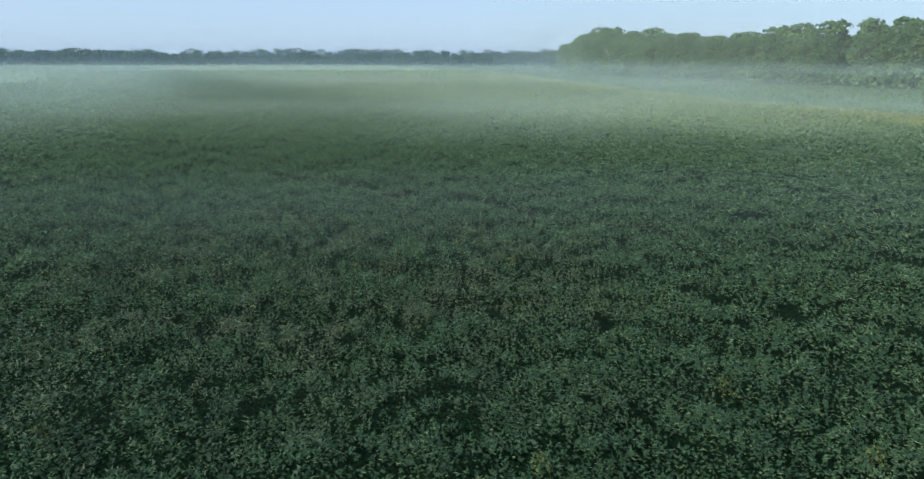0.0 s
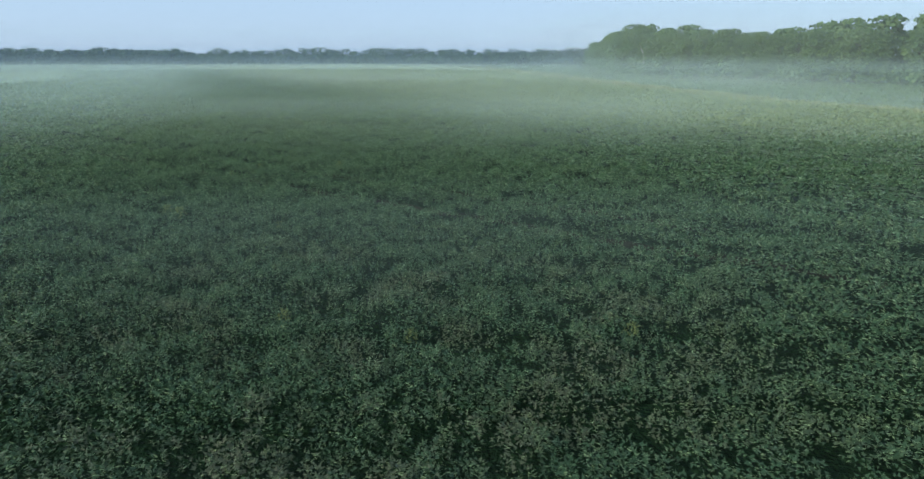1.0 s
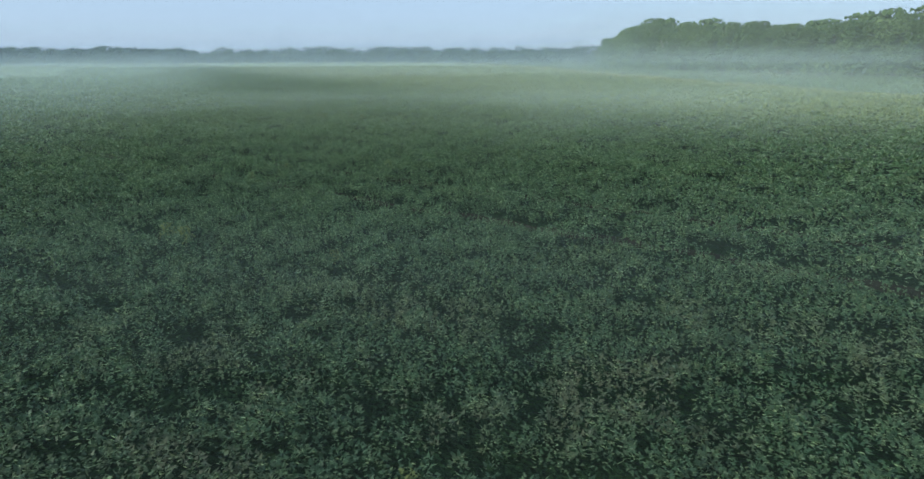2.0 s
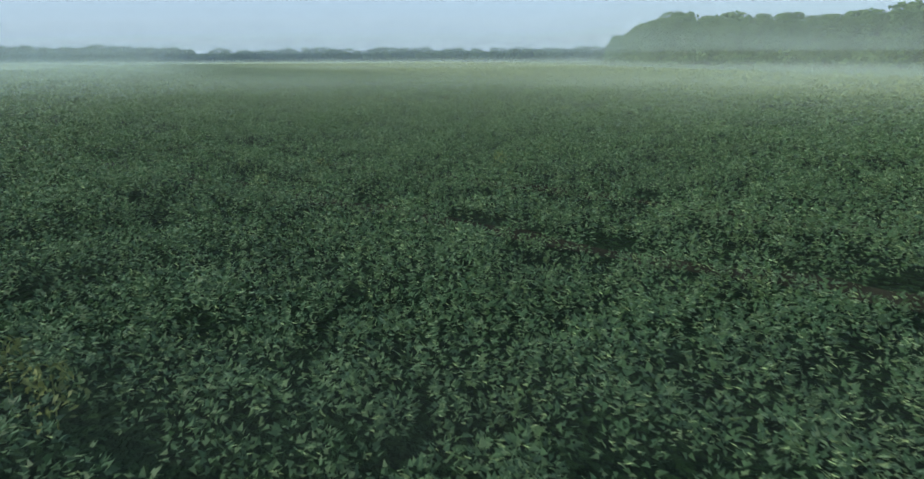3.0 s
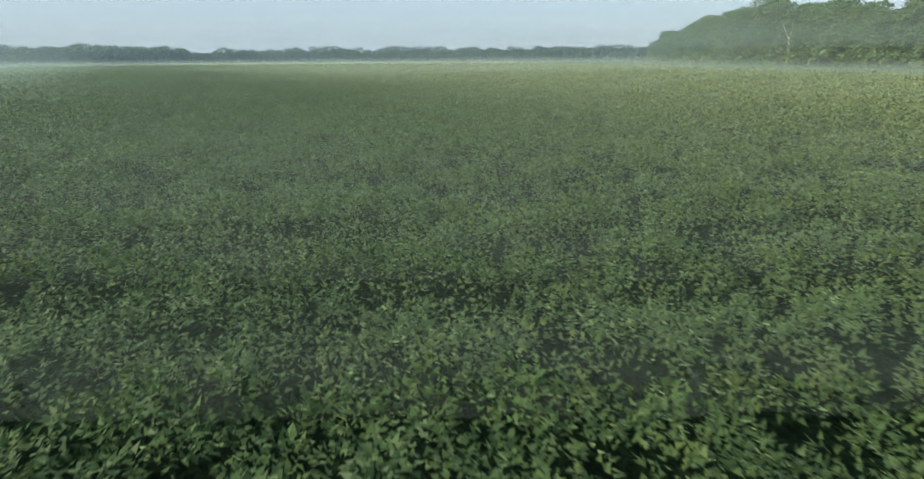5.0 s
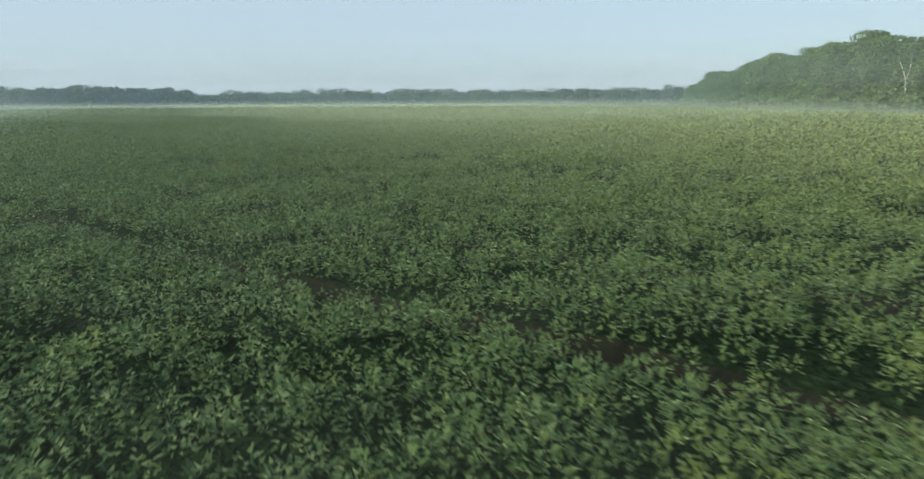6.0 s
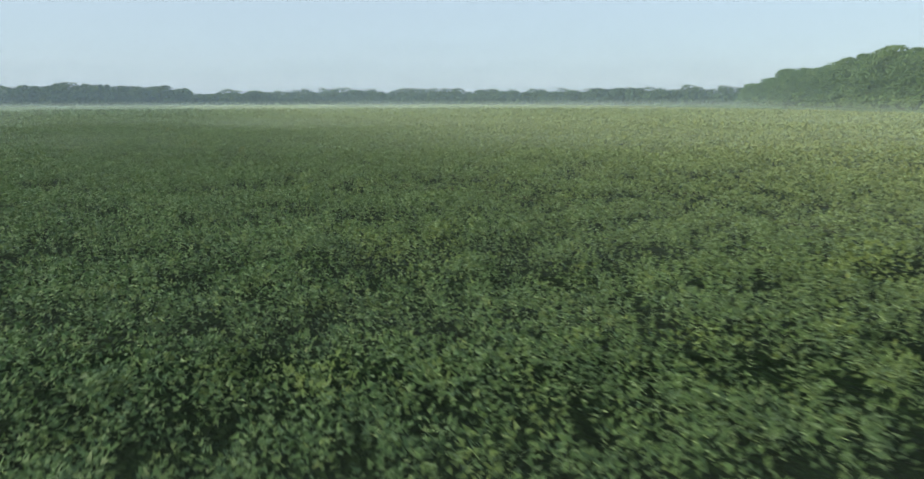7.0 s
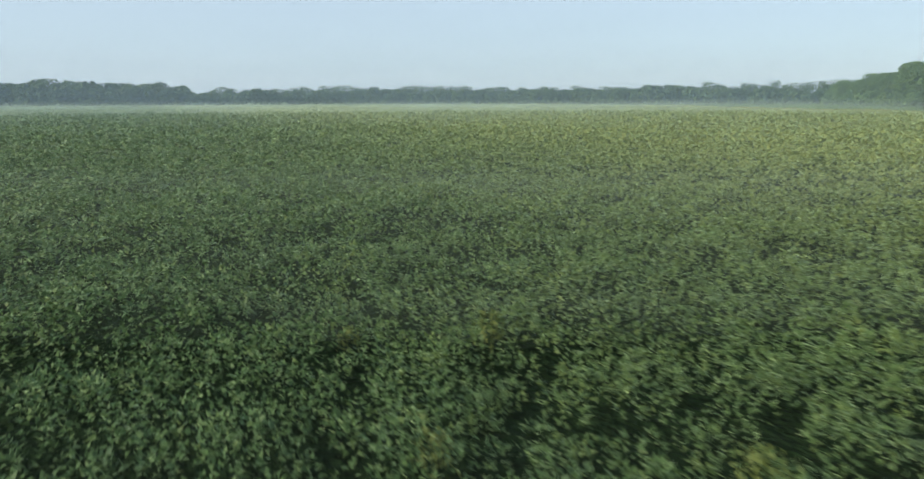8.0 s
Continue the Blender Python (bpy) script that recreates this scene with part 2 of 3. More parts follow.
MEADOW = meadow_material()
BARK = bark_material("grey_bark", (0.05, 0.042, 0.034), (0.14, 0.12, 0.10))
DEAD = bark_material("bleached_dead_wood", (0.42, 0.40, 0.36), (0.62, 0.60, 0.55))

# ---------------------------------------------------------------- mesh tools
rng = np.random.default_rng(7)


def mesh_of(name, verts, faces, material, smooth=False):
    """A mesh from arrays: vertices (n, 3), faces (m, 3 or 4)."""
    verts = np.asarray(verts, np.float32)
    faces = np.asarray(faces, np.int32)
    me = bpy.data.meshes.new(name)
    m, k = faces.shape
    me.vertices.add(len(verts))
    me.vertices.foreach_set("co", verts.ravel())
    me.loops.add(m * k)
    me.loops.foreach_set("vertex_index", faces.ravel())
    me.polygons.add(m)
    me.polygons.foreach_set("loop_start", np.arange(0, m * k, k, dtype=np.int32))
    me.update(calc_edges=True)
    if smooth:
        me.polygons.foreach_set("use_smooth", np.ones(m, bool))
    me.materials.append(material)
    return me


def value_noise(x, y, size, seed):
    """Smooth noise 0..1 over the plan."""
    table = np.random.default_rng(seed).random((64, 64))
    u, v = x / size, y / size
    i, j = np.floor(u).astype(int), np.floor(v).astype(int)
    a, b = u - i, v - j
    a, b = a * a * (3 - 2 * a), b * b * (3 - 2 * b)
    g = lambda p, q: table[p % 64, q % 64]
    return (g(i, j) * (1 - a) + g(i + 1, j) * a) * (1 - b) + (g(i, j + 1) * (1 - a) + g(i + 1, j + 1) * a) * b


def unit(v):
    return v / np.maximum(np.linalg.norm(v, axis=-1, keepdims=True), 1e-6)


def leaves(centre, normal, length, width, droop=0.25, fold=0.18):
    """Folded pointed leaves, two triangles each: centres, normals (n, 3), sizes (n,)."""
    m = len(centre)
    side = unit(np.cross(normal, unit(rng.normal(size=(m, 3)))))
    run = np.cross(normal, side)
    run[:, 2] -= droop
    run = unit(run)
    L, W = length[:, None], width[:, None]
    v = np.empty((m, 4, 3), np.float32)
    v[:, 0] = centre - run * L * 0.5
    v[:, 1] = centre - run * L * 0.08 + side * W * 0.5 + normal * W * fold
    v[:, 2] = centre + run * L * 0.5 - normal * L * 0.12
    v[:, 3] = centre - run * L * 0.08 - side * W * 0.5 + normal * W * fold
    base = np.arange(m, dtype=np.int32)[:, None] * 4
    f = np.concatenate([base + np.array([[0, 1, 2]]), base + np.array([[0, 2, 3]])], 1).reshape(-1, 3)
    return v.reshape(-1, 3), f


def across_of(run):
    """The width direction of leaves that run along run, rolled a little to either side."""
    side = unit(np.cross(run, np.array([0, 0, 1.0])))
    over = np.cross(side, run)
    roll = rng.normal(0, 0.55, len(run))[:, None]
    return side * np.cos(roll) + over * np.sin(roll)


def slips(foot, run, length, width):
    """Pointed leaflets that stand away from the stem, one triangle each."""
    m = len(foot)
    side = across_of(run) * width[:, None] * 0.6
    run = run * length[:, None]
    v = np.empty((m, 3, 3), np.float32)
    v[:, 0] = foot + run * 0.05 + side
    v[:, 1] = foot + run * 0.15 - side
    v[:, 2] = foot + run
    return v.reshape(-1, 3), np.arange(m * 3, dtype=np.int32).reshape(-1, 3)


def joined(pieces):
    """Joins (verts, faces) pairs."""
    vs, fs, n = [], [], 0
    for v, f in pieces:
        vs.append(np.asarray(v, np.float32))
        fs.append(np.asarray(f, np.int32) + n)
        n += len(v)
    return np.concatenate(vs), np.concatenate(fs)


def tube(points, radii, sides=7):
    """A tapered branch along points, as quads."""
    pts = [Vector(p) for p in points]
    vs, fs = [], []
    for i, p in enumerate(pts):
        d = (pts[min(i + 1, len(pts) - 1)] - pts[max(i - 1, 0)]).normalized()
        a = d.orthogonal().normalized()
        b = d.cross(a)
        for k in range(sides):
            w = 2 * math.pi * k / sides
            vs.append(p + (a * math.cos(w) + b * math.sin(w)) * radii[i])
    for i in range(len(pts) - 1):
        for k in range(sides):
            j = (k + 1) % sides
            fs.append((i * sides + k, i * sides + j, (i + 1) * sides + j, (i + 1) * sides + k))
    return np.array([tuple(v) for v in vs]), np.array(fs)


def part(name, mesh, parent, label=""):
    ob = new(name, mesh)
    ob.parent = parent
    if label:
        ob["label"] = label
    return ob


# ---------------------------------------------------------------- the plan
ROW_N = np.array([math.cos(radians(53.9)), math.sin(radians(53.9))])   # across the crop rows
ROW_D = np.array([-ROW_N[1], ROW_N[0]])                                # along them
WHEELS = [-5.7, -3.25, 1.45, 3.92, 17.1, 36.75, 39.1, 46.5, 56.8, 59.2, 77.3, 79.6]   # wheel tracks, metres across the rows
OPEN = [1.45, 3.92, 36.75, 39.1, 56.8, 59.2, 77.3, 79.6]               # those worn down to the soil
EDGE_Y = [-120, 19, 33, 41, 53, 84, 140, 200, 287, 330, 420]
EDGE_X = [60, 41, 41, 36, 33, 28, 23, 16, 3, -20, -60]                 # where the crop ends and the meadow starts
WOOD = [(69, 304, 6.6), (66, 285, 8.4), (60, 250, 10.2), (56, 205, 11.8), (51.5, 168, 13.2), (52.5, 158, 12.8), (53.5, 148, 11.0), (57, 132, 9.7),
        (63, 116, 10.1), (69, 102, 11.0), (77, 90, 10.9), (85, 75, 11.4), (95, 62, 12), (107, 50, 12)]


def edge_x(y):
    return np.interp(y, EDGE_Y, EDGE_X)


# ---------------------------------------------------------------- ground
def build_ground():
    lines = np.concatenate([[-2600, -1200, -600], np.arange(-300, 301, 30), [600, 1200, 2600]]).astype(float)
    gx, gy = np.meshgrid(lines, lines + 100, indexing="ij")
    n = len(lines)
    v = np.stack([gx, gy, np.zeros_like(gx)], -1).reshape(-1, 3)
    i, j = np.meshgrid(np.arange(n - 1), np.arange(n - 1), indexing="ij")
    a = (i * n + j).ravel()
    f = np.stack([a, a + n, a + n + 1, a + 1], -1)
    tagged(new("ground", mesh_of("ground", v, f, MEADOW)), "flat green meadow ground reaching the horizon", "ground", kind="structure")


build_ground()


def grid_faces(nx, ny, keep):
    i, j = np.meshgrid(np.arange(nx - 1), np.arange(ny - 1), indexing="ij")
    a = (i * ny + j)[keep]
    return np.stack([a, a + ny, a + ny + 1, a + 1], -1)


# how near the flight strip comes to each square metre of the field that lies ahead of it
STRIP = np.array([(7.5, -25, 4.3), (5, -17, 3.6), (3, -12, 2.4), (1, -6.5, 1.6), (0, 0, 1.5), (-1.8, 18, 1.6), (-3.7, 28, 1.55), (-10, 47, 1.45), (-17, 61, 1.5), (-23.5, 75, 1.6), (-31, 89, 1.7), (-41, 106, 1.85)])   # x, y, height over the crop
NX0, NX1, NY0, NY1 = -125, 75, -26, 220


def nearness():
    s = np.concatenate([[0], np.cumsum(np.hypot(*np.diff(STRIP[:, :2], axis=0).T))])
    w = np.arange(0, s[-1], 1.0)
    px, py, pz = (np.interp(w, s, STRIP[:, k]) for k in range(3))
    cx, cy = np.meshgrid(np.arange(NX0, NX1) + 0.5, np.arange(NY0, NY1) + 0.5, indexing="ij")
    best = np.full(cx.shape, 999.0)
    for x, y, z in zip(px, py, pz):
        dx, dy = cx - x, cy - y
        d = np.sqrt(dx * dx + dy * dy + z * z)
        best = np.where((dy > 1.2 * z - 0.3) & (np.abs(dx) < 0.90 * dy + 1.2), np.minimum(best, d), best)
    return best


NEAR = nearness()


def near_at(x, y):
    i = np.clip((x - NX0).astype(int), 0, NEAR.shape[0] - 1)
    j = np.clip((y - NY0).astype(int), 0, NEAR.shape[1] - 1)
    return NEAR[i, j]


def clumps(x, y):
    """How high the plants stand, 0..1: knots of plants, stands of them, and the wider swell of the field."""
    return 0.30 * value_noise(x, y, 0.22, 21) + 0.42 * value_noise(x, y, 0.6, 22) + 0.16 * value_noise(x, y, 2.6, 5) + 0.12 * value_noise(x, y, 7, 6)


def crop_top(x, y):
    across = x * ROW_N[0] + y * ROW_N[1]
    away = np.min(np.abs(across[..., None] - np.array(WHEELS)), -1)
    worn = np.min(np.abs(across[..., None] - np.array(OPEN)), -1)
    beaten = 0.08 * np.exp(-(away / 0.3) ** 2) + 0.03 * np.exp(-(worn / 0.4) ** 2)      # low plants beside the wheel tracks
    return 0.215 + 0.70 * clumps(x, y) - beaten


def sheet(name, us, vs, sunk, keep, label):
    """The crop's closed surface on a grid along the rows, sunk to the soil in the wheel tracks."""
    vs = np.sort(np.concatenate([vs] + [np.array([w - 0.24, w - 0.11, w + 0.11, w + 0.24]) for w in OPEN]))
    vs = vs[np.concatenate([[True], np.diff(vs) > 0.05])]
    gu, gv = np.meshgrid(us, vs, indexing="ij")
    gu = gu + rng.uniform(-0.12, 0.12, gu.shape) * (us[len(us) // 2 + 1] - us[len(us) // 2])
    gx, gy = gu * ROW_D[0] + gv * ROW_N[0], gu * ROW_D[1] + gv * ROW_N[1]
    inside = (gx > NX0) & (gx < NX1 - 1) & (gy > NY0) & (gy < NY1 - 1)
    d = np.where(inside, near_at(gx, gy), 999.0)
    z = 0.50 + 0.46 * (0.16 * value_noise(gx, gy, 2.6, 5) + 0.12 * value_noise(gx, gy, 7, 6)) - sunk(d) + rng.uniform(-0.035, 0.035, gx.shape)
    track = np.min(np.abs(gv[..., None] - np.array(OPEN)), -1)
    z = np.where(track < 0.13, np.where(d < 14, 0.08 + 0.02 * rng.random(gx.shape), z - 0.1), z)
    v = np.stack([gx, gy, z], -1).reshape(-1, 3)
    mx, my = (gx[:-1, :-1] + gx[1:, 1:]) / 2, (gy[:-1, :-1] + gy[1:, 1:]) / 2
    field = (mx < edge_x(my)) & (my < 330 + 0.1 * np.minimum(mx + 130, 0)) & (my > -130)
    corners = np.stack([d[:-1, :-1], d[1:, :-1], d[:-1, 1:], d[1:, 1:]])
    kept = field & keep(corners)
    f = grid_faces(len(us), len(vs), kept)
    used, f = np.unique(f, return_inverse=True)
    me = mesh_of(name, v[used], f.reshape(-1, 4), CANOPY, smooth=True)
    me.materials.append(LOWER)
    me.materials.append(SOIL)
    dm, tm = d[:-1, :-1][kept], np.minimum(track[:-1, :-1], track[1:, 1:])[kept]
    # nearer the flight strip the dark LOWER sheet, with shade in its colour
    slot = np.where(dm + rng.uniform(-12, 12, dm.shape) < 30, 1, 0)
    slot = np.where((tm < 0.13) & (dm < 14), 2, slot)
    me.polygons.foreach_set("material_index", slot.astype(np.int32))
    tagged(new(name, me), label, "crop", kind="stuff")


def sunk_at(d):
    return 0.27 - 0.05 * np.clip((d - 6) / 20, 0, 1) - 0.12 * np.clip((d - 45) / 40, 0, 1)


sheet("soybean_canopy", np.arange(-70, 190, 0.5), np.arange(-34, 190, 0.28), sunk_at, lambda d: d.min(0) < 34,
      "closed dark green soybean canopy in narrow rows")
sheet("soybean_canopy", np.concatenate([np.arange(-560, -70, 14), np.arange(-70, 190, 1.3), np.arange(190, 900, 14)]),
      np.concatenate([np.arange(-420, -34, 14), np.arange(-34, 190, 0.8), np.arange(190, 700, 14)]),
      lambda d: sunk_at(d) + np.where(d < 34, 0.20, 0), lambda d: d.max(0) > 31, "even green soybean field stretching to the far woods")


def build_crop():
    """Soybean leaves: full plants beside the flight strip, larger and fewer leaf sprays farther from it."""
    bands = [  # nearest, farthest, spacing along, across, leaflets a plant, leaflet length, radius, plant depth
        (0, 3.6, 0.165, 0.185, 38, 0.046, 0.078, 0.19),
        (3.6, 6.0, 0.165, 0.185, 34, 0.048, 0.078, 0.19),
        (6.0, 10, 0.165, 0.185, 24, 0.056, 0.080, 0.18),
        (10, 17, 0.170, 0.180, 13, 0.078, 0.092, 0.16),
        (17, 30, 0.24, 0.26, 8, 0.125, 0.14, 0.14),
        (30, 52, 0.40, 0.42, 7, 0.21, 0.23, 0.13),
        (52, 90, 0.70, 0.70, 6, 0.30, 0.38, 0.13)]
    pieces = []
    corners = np.array([(NX0, NY0), (NX0, NY1), (NX1, NY0), (NX1, NY1)], float)
    u0, u1 = (corners @ ROW_D).min(), (corners @ ROW_D).max()
    v0, v1 = (corners @ ROW_N).min(), (corners @ ROW_N).max()
    for lo, hi, along, across, k, size, round_, tall in bands:
        u, v = np.meshgrid(np.arange(u0, u1, along), np.arange(math.floor(v0 / across) * across, v1, across), indexing="ij")
        u = u.ravel() + rng.normal(0, along * 0.27, u.size)
        v = v.ravel() + rng.normal(0, across * 0.22, v.size)
        x, y = u * ROW_D[0] + v * ROW_N[0], u * ROW_D[1] + v * ROW_N[1]
        d = near_at(x, y)
        d = d + rng.normal(0, 0.08 * d + 0.1)
        ok = (x > NX0) & (x < NX1) & (y > NY0) & (y < NY1) & (d >= lo) & (d < hi) & (x < edge_x(y) - 0.3)
        wob = 0.12 * (value_noise(u, u * 0, 3.0, 11) - 0.5)
        for w in WHEELS:
            off = np.abs(v - w - wob)
            ok &= off > ((0.11 if lo == 0 else 0.20) if w in OPEN else 0.07)
            ok &= (off > 0.27) | (rng.random(x.size) > (0.42 if w in OPEN else 0.2))
        ok &= rng.random(x.size) > 0.03
        x, y = x[ok], y[ok]
        knot = clumps(x, y)
        top = crop_top(x, y) + 0.04 + rng.normal(0, 0.045, x.size)
        r = round_ * (0.7 + 0.6 * knot)
        cx, cy, ct, cr = (np.repeat(a, k) for a in (x, y, top, r))
        m = len(cx)
        az = rng.random(m) * 2 * math.pi
        lift = rng.random(m)                       # 0: the skirt of the plant, 1: its crown
        flat = np.stack([np.cos(az), np.sin(az), 0 * az], -1)
        reach = cr * (0.30 + 0.75 * np.sqrt(1 - lift * lift) * rng.uniform(0.6, 1.0, m))
        p = np.stack([cx, cy, ct - tall * (1.25 - lift)], -1) + flat * reach[:, None]
        run = unit(flat + np.stack([0 * az, 0 * az, 0.9 * lift - 0.25 + rng.normal(0, 0.35, m)], -1) + rng.normal(0, 0.28, (m, 3)))
        L = size * (0.7 + 0.6 * rng.random(m))
        pieces.append(slips(p, run, L, L * 0.52))
    v, f = joined(pieces)
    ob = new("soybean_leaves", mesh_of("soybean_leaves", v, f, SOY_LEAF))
    tagged(ob, "dense green soybean plants in narrow rows with wheel tracks", "crop", kind="stuff")


build_crop()


def build_weeds():
    """Single yellowed plants that stand over the crop."""
    spots = [(8.6, -18.7), (11.4, -17.0), (2.6, -17.7), (12.3, -18.8), (5.7, -11.3), (9.1, -11.2), (3.6, -10.6), (1.9, -4.4), (-1.0, -3.4), (-1.5,
             -3.0), (-1.3, 5.0), (1.8, 4.9), (-1.9, 3.4), (-5.7, 25.5), (-3.6, 20.6), (-3.3, 20.7), (-1.3, 20.5), (-1.8, 20.2), (-2.6, 22.0), (0.5,
             23.1), (-14.3, 66.1), (-16.1, 65.7), (-17.9, 66.0), (-17.4, 65.6), (-14.7, 64.8), (-16.8, 63.6), (-31.1, 95.7), (-31.9, 95.5), (-34.0,
             99.1), (-37.8, 100.9), (-41.8, 108.8), (-40.7, 109.2), (-41.5, 111.2), (-40.3, 111.0), (-39.0, 108.9), (-41.2, 108.5)]
    r = random.Random(3)
    first = None
    for x, y in spots:
        m = pose(x, y, 0, 0, 0, r.uniform(0, 360)) @ Matrix.Scale(r.uniform(0.8, 1.15), 4)
        if first:
            copy_thing(first, m)
            continue
        first = new("yellowed_soybean_plant")
        part("stem", mesh_of("stem", *tube([(0, 0, -0.02), (0.01, 0.01, 0.3), (0.0, 0.02, 0.6)], [0.006, 0.005, 0.002], 5), WEED), first)
        a = rng.random(90) * 2 * math.pi
        h = rng.uniform(0.0, 1.0, 90)
        reach = 0.17 * np.sqrt(1 - 0.75 * h) * rng.uniform(0.4, 1.0, 90)
        p = np.stack([np.cos(a) * reach, np.sin(a) * reach, 0.38 + 0.24 * h], -1)
        nrm = unit(np.stack([np.cos(a) * 0.6, np.sin(a) * 0.6, 0.7 + 0 * a], -1) + rng.normal(0, 0.3, (90, 3)))
        L = rng.uniform(0.035, 0.06, 90)
        part("foliage", mesh_of("foliage", *leaves(p, nrm, L, L * 0.6, 0.7), WEED), first)
        tagged(first, "yellowed soybean plant standing among the green crop", "plant", "yellowed plants in the crop")
        first.matrix_basis = m


build_weeds()


# ---------------------------------------------------------------- woods
def lobed_crown(seed, height, spread, bottom, lobes, per_lobe, leaf, lump=0.31):
    """Leaf sprays over many uneven lobes."""
    r = np.random.default_rng(seed)
    ps, ns, ls = [], [], []
    for i in range(lobes):
        t = (i + 0.5) / lobes
        z = bottom + (height - bottom) * (0.08 + 0.86 * t)
        girth = spread * (0.55 + 0.45 * math.sin(math.pi * min(1, 0.18 + t * 0.85))) * (1.0 if t < 0.75 else 0.72)
        a = i * 2.4 + r.random() * 0.9
        off = girth * (0.35 + 0.35 * r.random())
        size = np.array([1, 1, 0.9]) * spread * (lump + 0.24 * r.random())
        c = np.array([math.cos(a) * off, math.sin(a) * off, min(z, height - 0.92 * size[2])])
        q = unit(r.normal(size=(per_lobe, 3)))
        q[:, 2] = np.where(q[:, 2] < -0.45, -q[:, 2], q[:, 2])
        rad = 0.72 + 0.36 * r.random((per_lobe, 1))
        p = c + q * size * rad
        p[:, 2] = np.minimum(p[:, 2], height * (0.96 + 0.05 * r.random(per_lobe)))
        ok = p[:, 2] > 0.15
        ps.append(p[ok])
        ns.append(unit(q + r.normal(0, 0.45, q.shape) + np.array([0, 0, 0.25]))[ok])
        ls.append((leaf * (0.6 + 0.8 * r.random(per_lobe)))[ok])
    p, n_, l_ = np.concatenate(ps), np.concatenate(ns), np.concatenate(ls)
    return leaves(p, n_, l_, l_ * 0.85, 0.15, 0.15)


def build_tree(seed, height=10.0, spread=3.2, bottom=0.7, sprays=340, leaf=0.26):
    """One broadleaf tree: trunk with limbs, and a crown of leaf sprays."""
    r = random.Random(seed)
    tree = new("broadleaf_tree")
    lean = (r.uniform(-0.4, 0.4), r.uniform(-0.4, 0.4))
    h = height
    trunk = [tube([(0, 0, -0.2), (lean[0] * 0.2, lean[1] * 0.2, h * 0.25), (lean[0] * 0.6, lean[1] * 0.6, h * 0.55), (lean[0], lean[1], h * 0.85)],
                  [0.24, 0.19, 0.12, 0.04])]
    for i in range(6):
        z = h * (0.22 + 0.1 * i)
        a = i * 2.3 + r.random()
        reach = spread * (0.55 + 0.3 * r.random())
        trunk.append(tube([(lean[0] * z / h, lean[1] * z / h, z), (math.cos(a) * reach * 0.5, math.sin(a) * reach * 0.5, z + h * 0.07),
                           (math.cos(a) * reach, math.sin(a) * reach, z + h * 0.17)], [0.09, 0.06, 0.02], 5))
    part("trunk", mesh_of("trunk", *joined(trunk), BARK, smooth=True), tree, "grey forked trunk")
    v, f = lobed_crown(seed, h, spread, bottom, 19, sprays, leaf)
    part("crown", mesh_of("crown", v, f, TREE_LEAF), tree, "full green summer crown")
    tagged(tree, "broadleaf tree in full summer leaf at the wood's edge", "tree", "trees at the wood's edge")
    return tree


def build_wood():
    kinds = [build_tree(20 + i, 10.0, s, b) for i, (s, b) in enumerate([(3.0, 0.6), (3.6, 0.9), (2.7, 0.5), (3.3, 1.1), (3.9, 0.8)])]
    kinds += [build_tree(40 + i, 10.0, s, 0.8, 52, 0.66) for i, s in enumerate([3.2, 3.7, 3.0])]      # the trees behind
    r = random.Random(5)
    pts = np.array(WOOD, float)
    s = np.concatenate([[0], np.cumsum(np.hypot(*np.diff(pts[:, :2], axis=0).T))])
    first = {}
    for row, (step, back, grow) in enumerate([(4.1, 1.5, 0.96), (5.6, 6.5, 0.95), (8.0, 13, 0.90)]):
        w = 0.0
        while w < s[-1]:
            x, y, h = (np.interp(w, s, pts[:, k]) for k in range(3))
            q = r.uniform(0.82, 1.08) * grow * h / 10.0
            m = pose(x + back + r.uniform(-1.2, 1.2), y + r.uniform(-1.5, 1.5), 0, 0, 0, r.uniform(0, 360)) @ Matrix.Diagonal((q * r.uniform(1.05, 1.32), q * r.uniform(1.05, 1.32), q, 1))
            k = r.randrange(5) if row == 0 else 5 + r.randrange(3)
            if k in first:
                copy_thing(kinds[k], m)
            else:
                first[k] = m
            w += step * r.uniform(0.8, 1.2)
    for k, m in first.items():
        kinds[k].matrix_basis = m


build_wood()


